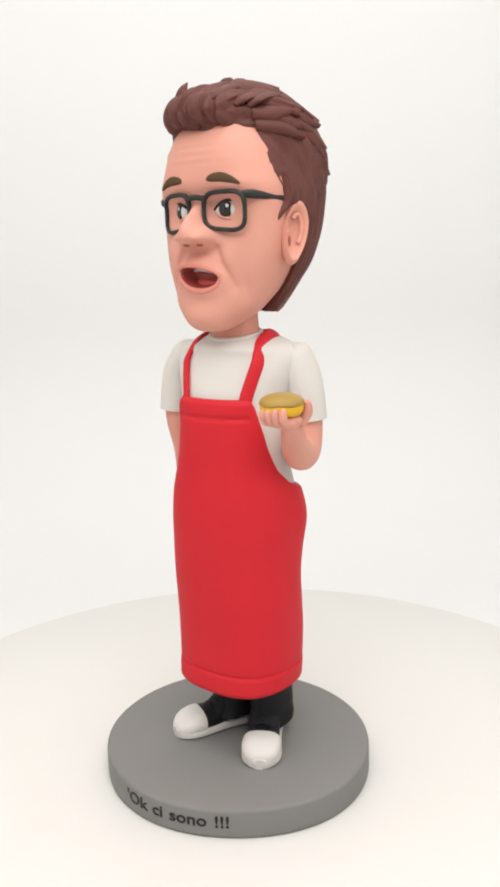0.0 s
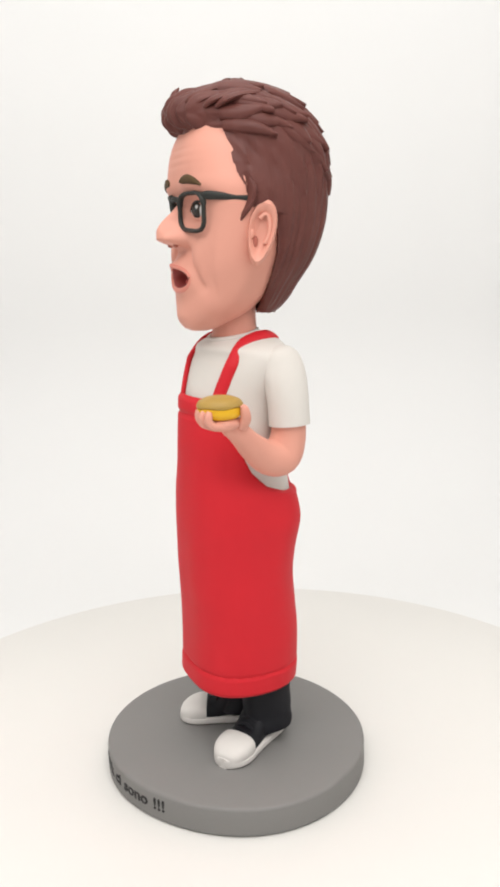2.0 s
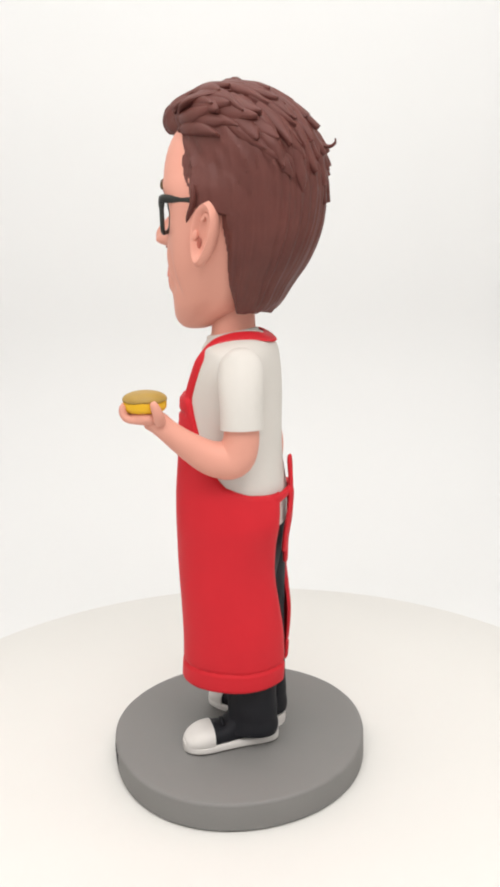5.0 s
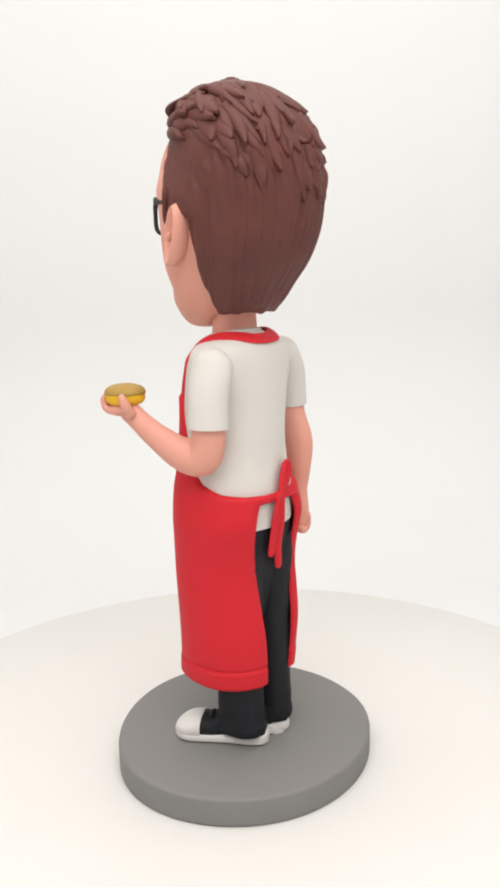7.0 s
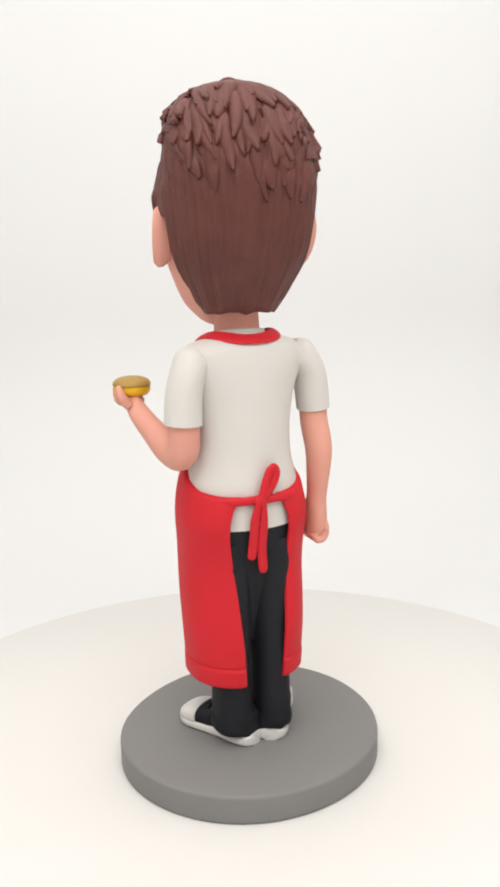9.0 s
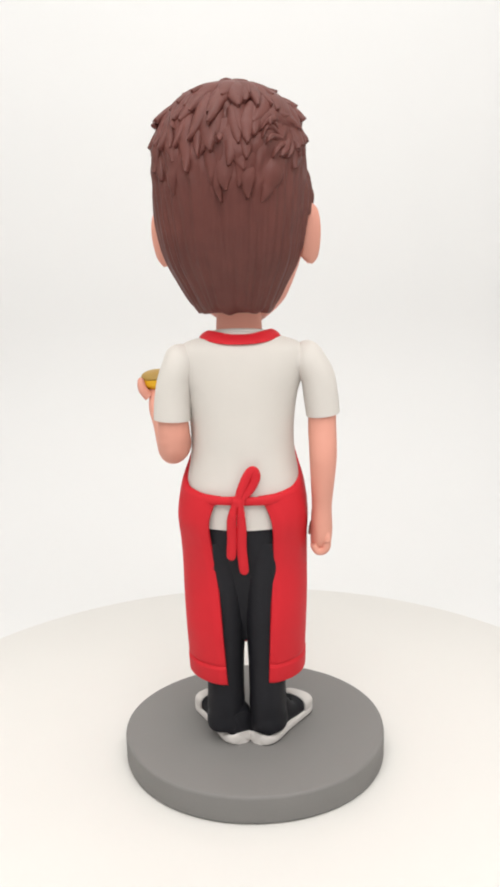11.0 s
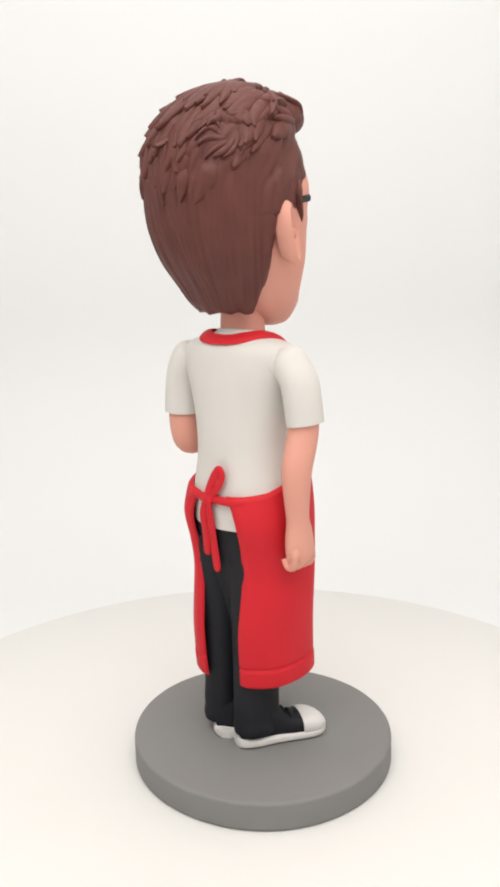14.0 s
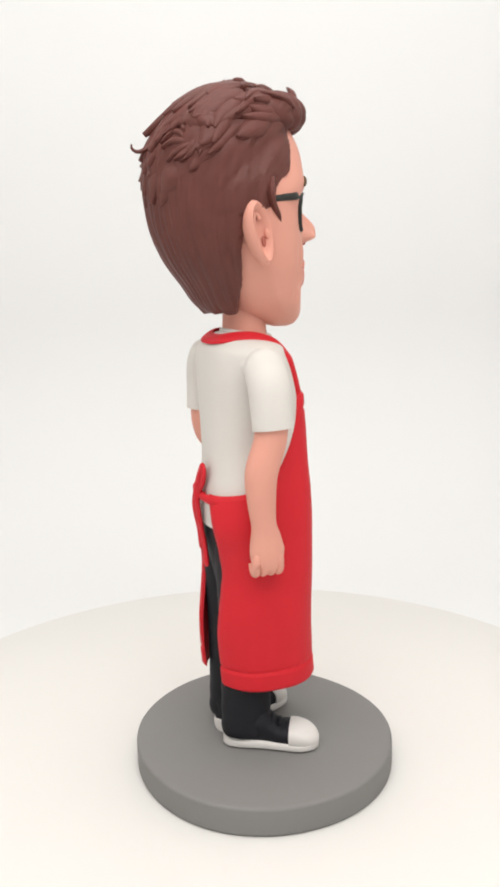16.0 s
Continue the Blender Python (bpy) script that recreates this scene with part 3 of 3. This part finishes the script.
def build_torso(s):
    rows = []
    for z in np.concatenate([np.arange(68.8, 110, 1.5), np.arange(110, 117.61, 0.5)]):
        a, f, b = TORSO(z)
        ring = [section(z, a, f, b, t, 2.1) for t in ring_angles(90)]
        rows.append([twist((x, y, zz + 0.14 * y * step(109, 116, z))) for x, y, zz in ring])
    s.grid(rows, SHIRT)
    # a speck of paint on the back of the shirt
    s.ball((-0.8, 9.95, 104.2), (0.25, 0.2, 0.22), GREY, None, 6)
    # shirt collar
    s.tube([(6.6 * math.sin(t), -1.7 + 5.9 * -math.cos(t), 117.1 - 1.0 * math.cos(t), 0.65, 0.65) for t in np.linspace(0, 2 * math.pi, 25)], SHIRT, 10, False)
    # sleeves with a hem, arms
    s.ball((10.6, 3.0, 110.4), (4.6, 5.0, 4.4), SHIRT, None, 14)
    s.tube([(12.4, 3.2, 113.6, 2.8, 2.4), (13.7, 3.7, 111.8, 4.9, 4.3), (15.0, 4.2, 109.0, 5.5, 4.3), (16.1, 4.4, 105.6, 5.4, 4.4), (16.8, 4.6, 101, 5.1, 4.6), (17.1, 4.7, 96.2, 5.1, 4.7)], SHIRT, 36, True, (1, 0, 0.3))
    s.tube([(17.0, 4.6, 99, 4.0, 3.8), (16.9, 4.3, 93, 4.4, 4.0), (17.2, 2.2, 89.0, 4.9, 4.2), (19.0, -2.5, 89.4, 4.2, 3.8), (21.4, -7.5, 92.9, 3.3, 3.1),
            (23.4, -11.2, 96.4, 2.7, 2.8), (24.3, -13.4, 98.6, 2.7, 2.2), (24.8, -15.3, 99.8, 2.6, 1.6), (24.8, -16.7, 100.2, 1.6, 0.9)], SKIN, 30, True, (1, 0, 0.25))
    s.ball((-12.4, -0.2, 110.4), (5.0, 5.2, 4.7), SHIRT, None, 14)
    s.tube([(-14.2, -0.2, 112.8, 2.8, 2.6), (-16.2, -0.3, 111.4, 4.7, 4.2), (-18.0, -0.4, 109.0, 5.1, 4.2), (-19.5, -0.6, 106.0, 5.1, 4.3), (-20.3, -0.8, 101, 5.0, 4.4), (-20.8, -1, 96.4, 5.0, 4.3)], SHIRT, 36, True, (1, 0, 0.3))
    s.tube([(-20.6, -0.9, 99, 3.9, 3.5), (-20.6, -0.1, 93, 4.0, 3.6), (-20.8, 2.2, 86, 4.0, 3.5), (-20.6, 2.2, 79, 3.5, 3.0), (-20.4, 1.7, 73.2, 3.1, 2.6), (-20.3, 1.3, 70, 3.8, 2.7), (-20.3, 1, 66, 4.3, 2.8), (-20, 0.9, 62.6, 3.5, 2.6), (-19.9, 0.9, 61.2, 2.0, 1.6)], SKIN, 30, True, (1, 0, 0))
    # hanging fist
    for k in range(4):
        y = -1.7 + 1.95 * k
        s.tube([(-20.5, 0.5 * y + 0.5, 69.0, 0.7, 0.8), (-21.7, y, 64.6, 1.0, 1.1), (-21.1, y, 61.7, 1.05, 1.1), (-19.3, y, 61.2, 1.0, 1.0), (-18.1, y, 63.0, 0.9, 0.9)], SKIN, 12)
    s.tube([(-19.9, -0.5, 70.5, 1.2, 1.2), (-18.3, -3, 66.0, 1.25, 1.25), (-17.7, -2.5, 63.4, 1.0, 1.0)], SKIN, 12)
    # open hand under the burger, fingers curled up in front, thumb behind
    s.ball((24.8, -16.3, 100.0), (3.7, 4.2, 1.8), SKIN, None, 14)
    for k in range(4):
        x = 22.1 + 1.75 * k
        y = -18.6 - 0.5 * math.sin(k * 1.05)
        s.tube([(x, y + 3, 99.6, 0.98, 1.0), (x, y - 0.8, 99.9, 0.98, 1.0), (x, y - 2.1, 101.1, 0.95, 0.95), (x, y - 2.2, 102.5, 0.9, 0.85), (x, y - 1.8, 103.3, 0.6, 0.55)], SKIN, 12, True, (1, 0, 0))
    s.tube([(26.2, -12.3, 99.2, 1.4, 1.4), (27.8, -12.1, 101.2, 1.25, 1.25), (28.4, -12.6, 103.2, 1.0, 1.0), (28.4, -13.1, 104.2, 0.6, 0.6)], SKIN, 12, True, (1, 0, 0))


def apron_top(t):
    """Height of the apron's upper edge by the angle from the front."""
    return float(np.interp(abs(t), [0, 0.70, 0.78, 0.95, 1.15, 1.4, 1.7, 2.1, 2.5, 2.75], [102.6, 102.6, 101.5, 96.5, 90.6, 84.6, 80.8, 78.8, 78.0, 77.8]))


def apron_round(z, t):
    c = math.cos(t)
    return 2.28 + 0.27 * c - 0.3 * step(84, 97, z) + (0.3 * bell((z - 70, 8)) if c < 0 else 0.0)


def build_apron(s):
    left = table([(26, 4.8, 0), (39, 5.6, 0), (55, 6.9, 0), (68, 8.6, 0), (74, 7.6, 0), (79, 4.5, 0)])
    right = table([(26, 7.2, 0), (39, 7.8, 0), (55, 8.6, 0), (68, 9.2, 0), (74, 7.8, 0), (79, 4.5, 0)])

    def ends(edge):
        """The angle at which the apron's back edge lies, by height."""
        zs, found = np.arange(26, 78.5, 1.0), []
        for z in zs:
            a, f, b = APRON(z)
            x, lo, hi = edge(z)[0], 1.6, 3.1
            for _ in range(30):
                mid = (lo + hi) / 2
                lo, hi = (mid, hi) if section(z, a, f, b, mid, apron_round(z, mid))[0] > x else (lo, mid)
            found.append(lo)
        return zs, found
    tabs = {1: ends(left), -1: ends(right)}
    n, k = 121, 150
    outer, inner = [], []
    for i in range(k):
        u = i / (k - 1)
        ro, ri = [], []
        for j in range(n):
            w = 2 * j / (n - 1) - 1
            t = w * 2.6
            top = apron_top(t)
            z = 26.2 + (top - 26.2) * u
            te = float(np.interp(z, *tabs[1 if w > 0 else -1]))
            t = w * te
            z = 26.2 + (apron_top(t) - 26.2) * u
            a, f, b = APRON(z)
            g = 0.0
            g += 0.15 * step(31.9, 31.3, z) - 0.4 * bell((z - 31.7, 0.4))
            g -= 0.65 * bell((z - (apron_top(t) - 4.4), 0.45)) * step(0.74, 0.68, abs(t))
            g += 0.22 * noise.noise(Vector((math.sin(t) * 2, math.cos(t) * 2, z * 0.05)))
            g -= 0.7 * (step(0.96, 1.0, abs(w)) + step(0.985, 1.0, u) + step(0.012, 0.0, u))
            b -= 0.8 * step(-1.5, -2.2, t) * step(46, 30, z)
            a -= 0.3 + 0.5 * step(-0.8, -1.4, t)
            ro.append(twist(section(z, a + g, f - g, b + g, t, apron_round(z, t))))
            ri.append(twist(section(z, a - 1.3, f + 1.3, b - 1.3, t, apron_round(z, t))))
        outer.append(ro)
        inner.append(ri)
    s.shell(outer, inner, RED)
    # shoulder straps and the band behind the neck
    for side in (-1, 1):
        foot = section(101.4, *APRON(101.4), 0.62, apron_round(101.4, 0.62))
        foot = (0.93 * foot[0], foot[1] + 0.5)
        path = [(side * foot[0], foot[1] + 2.2, 98.6, 1.4, 0.5), (side * foot[0], foot[1] + 0.95, 101.8, 1.6, 0.7)]
        for z in (104.0, 106.8, 109.4, 111.8):
            a, f, b = TORSO(z)
            x = foot[0] + (10.1 - foot[0]) * step(101, 112, z)
            y = min((section(z, a, f, b, t, 2.1) for t in np.linspace(0, 1.5, 180)), key=lambda p: abs(p[0] - x))[1]
            path.append((side * x, y - 0.4, z + 0.14 * y * step(109, 116, z), 1.6, 0.75))
        path += [(side * 9.3, -5.0, 115.2, 1.55, 0.8), (side * 8.9, -0.8, 116.9, 1.6, 0.6), (side * 8.3, 3.2, 117.2, 1.7, 0.6), (side * 5.8, 6.2, 116.8, 1.9, 0.55),
                 (side * 2.9, 7.4, 116.4, 1.95, 0.5), (side * -0.6, 7.7, 116.3, 1.95, 0.5)]
        s.tube([twist(q) for q in path], RED, 16, True, (0, 0, 1), (0, 0, 104))
    # waist tie: band across the back, knot, loop, two tails
    s.tube([(12.6, 6.6, 77.0, 0.6, 0.7), (8.4, 10.3, 76.7, 0.8, 1.2), (4.5, 11.5, 76.8, 0.8, 1.1), (0, 11.8, 76.8, 0.8, 1.2), (-4.5, 11.5, 76.7, 0.8, 1.1), (-8.6, 10.3, 76.7, 0.8, 1.2), (-12.6, 6.6, 77.0, 0.6, 0.7)], RED, 12)
    s.ball((0.2, 12.4, 76.7), (1.8, 1.1, 1.7), RED, None, 10)
    s.tube([(0.2, 12.8, 77.4, 0.9, 0.55), (-0.8, 12.5, 80.2, 1.1, 0.6), (-2.4, 11.9, 83.6, 1.15, 0.6), (-3.7, 11.7, 84.6, 1.15, 0.6), (-4.3, 11.7, 83.0, 1.15, 0.6), (-3.1, 12.0, 80.2, 1.1, 0.6), (-0.6, 12.5, 77.4, 0.9, 0.55)],
           RED, 10, True, (0, 1, 0))
    s.tube([(0.9, 12.8, 76.4, 0.8, 0.6), (1.9, 12.6, 72, 1.2, 0.65), (2.0, 11.7, 67, 1.25, 0.65), (2.4, 11.2, 62.2, 1.2, 0.65), (2.5, 11.2, 61.2, 0.6, 0.4)], RED, 10, True, (0, 1, 0))
    s.tube([(-0.4, 12.8, 76.2, 0.8, 0.6), (-0.5, 12.2, 70, 1.2, 0.65), (-0.3, 11.2, 64, 1.25, 0.65), (-0.7, 10.8, 58.4, 1.2, 0.65), (-0.8, 10.8, 57.2, 0.6, 0.4)], RED, 10, True, (0, 1, 0))


def build_legs(s):
    rows = []
    for z, a, f, b in smooth([(36, 1.5, -2, 4), (44, 4.0, -7, 6.0), (52, 9.2, -11.5, 7.8), (60, 13.0, -13, 9.4), (66, 14.3, -14, 10.3), (69.4, 14.3, -14, 10.2)], 3):
        rows.append([section(z, a, f, b, t, 2.4) for t in ring_angles(60)])
    s.grid(rows, BLACK)
    for side in (-1, 1):
        rows = []
        for z, cx, a, f, b in smooth([(11.6, 6.0, 5.1, -5.6, 9.2), (14, 6.0, 5.1, -4.6, 9.4), (18, 5.9, 5.0, -4.0, 9.2), (28, 5.8, 4.9, -5, 9.0), (40, 5.8, 5.5, -8, 9.0), (52, 6.0, 6.5, -11, 9.4), (60, 6.3, 6.9, -12, 9.8), (65, 6.3, 6.6, -12, 9.6)], 5):
            g = 0.12 * math.sin(z * 1.1) * step(26, 14, z)
            rows.append([section(z, a + g, f - g, b + g, t, 2.3, side * cx + (0.0 if side > 0 else 0.4)) for t in ring_angles(44)])
        s.grid(rows, BLACK)
        shoe(s, side)


def shoe(s, side):
    """A low shoe with a white sole and toe cap and a black upper; toes turned out."""
    ang = radians(side * (30 if side > 0 else 27))
    c = Vector((side * (7.5 if side > 0 else 8.7), -3.3, 7.7))
    d, w = Vector((math.sin(ang), -math.cos(ang), 0)), Vector((math.cos(ang), math.sin(ang), 0))
    wide = table([(-14, 2.2, 0), (-12.5, 4.1, 0), (-9, 4.8, 0), (-3, 4.7, 0), (3, 5.1, 0), (8, 5.5, 0), (11, 4.9, 0), (13, 3.4, 0), (14, 1.6, 0)])

    def run(u0, u1, n, height, lower, grow, mat, e=2.6):
        rows = []
        for u in np.linspace(u0, u1, n):
            hw, h = wide(u)[0] + grow, height(u)
            row = []
            for t in ring_angles(32):
                k = (abs(math.cos(t)) ** e + abs(math.sin(t)) ** e) ** (-1 / e)
                row.append(tuple(c + d * ((0.92 if side > 0 else 0.91) * u) + w * (0.93 * hw * k * math.cos(t)) + Vector((0, 0, lower + (h - lower) * (0.5 + 0.5 * k * math.sin(t))))))
            rows.append(row)
        s.grid(rows, mat)
    run(-14, 14, 40, lambda u: 2.7 + 0.5 * step(-8, -14, u), 0.0, 0.15, WHITE, 4)
    run(-13.4, 7.2, 30, lambda u: 6.3 + 4.2 * step(3, -3, u) - 1.4 * step(-10, -13.4, u), 0.5, -0.35, BLACK)
    run(5.6, 13.7, 22, lambda u: 6.5 * math.sqrt(max(0.03, 1 - ((u - 5.6) / 8.6) ** 2 * 0.82)), 0.3, 0.1, WHITE)
    # laces
    for k in range(3):
        p = c + d * (4.2 - 1.9 * k) + Vector((0, 0, 6.05 + 1.0 * k))
        s.tube([(*(p - w * 2.2 - Vector((0, 0, 0.7))), 0.4, 0.4), (*(p + Vector((0, 0, 0.15))), 0.45, 0.45), (*(p + w * 2.2 - Vector((0, 0, 0.7))), 0.4, 0.4)], BLACK, 8)


def figurine():
    s = Shape()
    build_legs(s)
    build_torso(s)
    build_apron(s)
    first = len(s.v)
    build_head(s)
    build_face_details(s)
    build_hair(s)
    # the head is turned a little to its right, its crown pressed flatter
    c, n = math.cos(radians(-3)), math.sin(radians(-3))
    for i in range(first, len(s.v)):
        x, y, z = s.v[i][0] - HX, s.v[i][1] - 3.0, s.v[i][2]
        s.v[i] = (HX + x * c - y * n, 3.4 + x * n + y * c, z if z < 160 else 160 + (z - 160) * 0.945)
    ob = new("bobblehead_doll", s.mesh("bobblehead_doll"))
    return tagged(ob, "painted resin bobblehead in red apron, white shirt and glasses", "doll")


def burger():
    ob = new("toy_burger", None)
    tagged(ob, "small glossy yellow toy burger held on the figurine's palm", "burger")
    c = (24.1, -16.6, 103.3)
    for name, mat, rows, label in (("bottom_bun", YELLOW, ((0.5, -2.6), (0.8, -2.4), (0.97, -1.4), (1.0, -0.2), (0.97, 0.5), (0.6, 0.7)), "bright yellow lower half"),
                                   ("top_bun", BUN_TOP, ((0.6, 0.5), (0.98, 0.55), (1.03, 0.9), (1.0, 1.5), (0.88, 2.3), (0.6, 3.0), (0.3, 3.3), (0.05, 3.4)), "tan domed upper half")):
        s = Shape()
        s.grid([[(c[0] + 4.8 * k * math.cos(t), c[1] + 5.1 * k * math.sin(t), c[2] + 0.85 * z + 0.12 * math.sin(5 * t) * (0.4 < z < 1.0)) for t in ring_angles(48)] for k, z in smooth(rows, 3)], mat)
        p = new(name, s.mesh(name))
        p.parent = ob
        p["label"] = label
    return ob


disc, stand, doll, bun = turntable(), figurine_base(), figurine(), burger()


def motions():
    rows = [(float(t), pose(0, 0, 0, 0, 0, a)) for t, a in enumerate(TURN)]
    for thing in (disc, stand, doll, bun):
        walk(thing, rows)


motions()
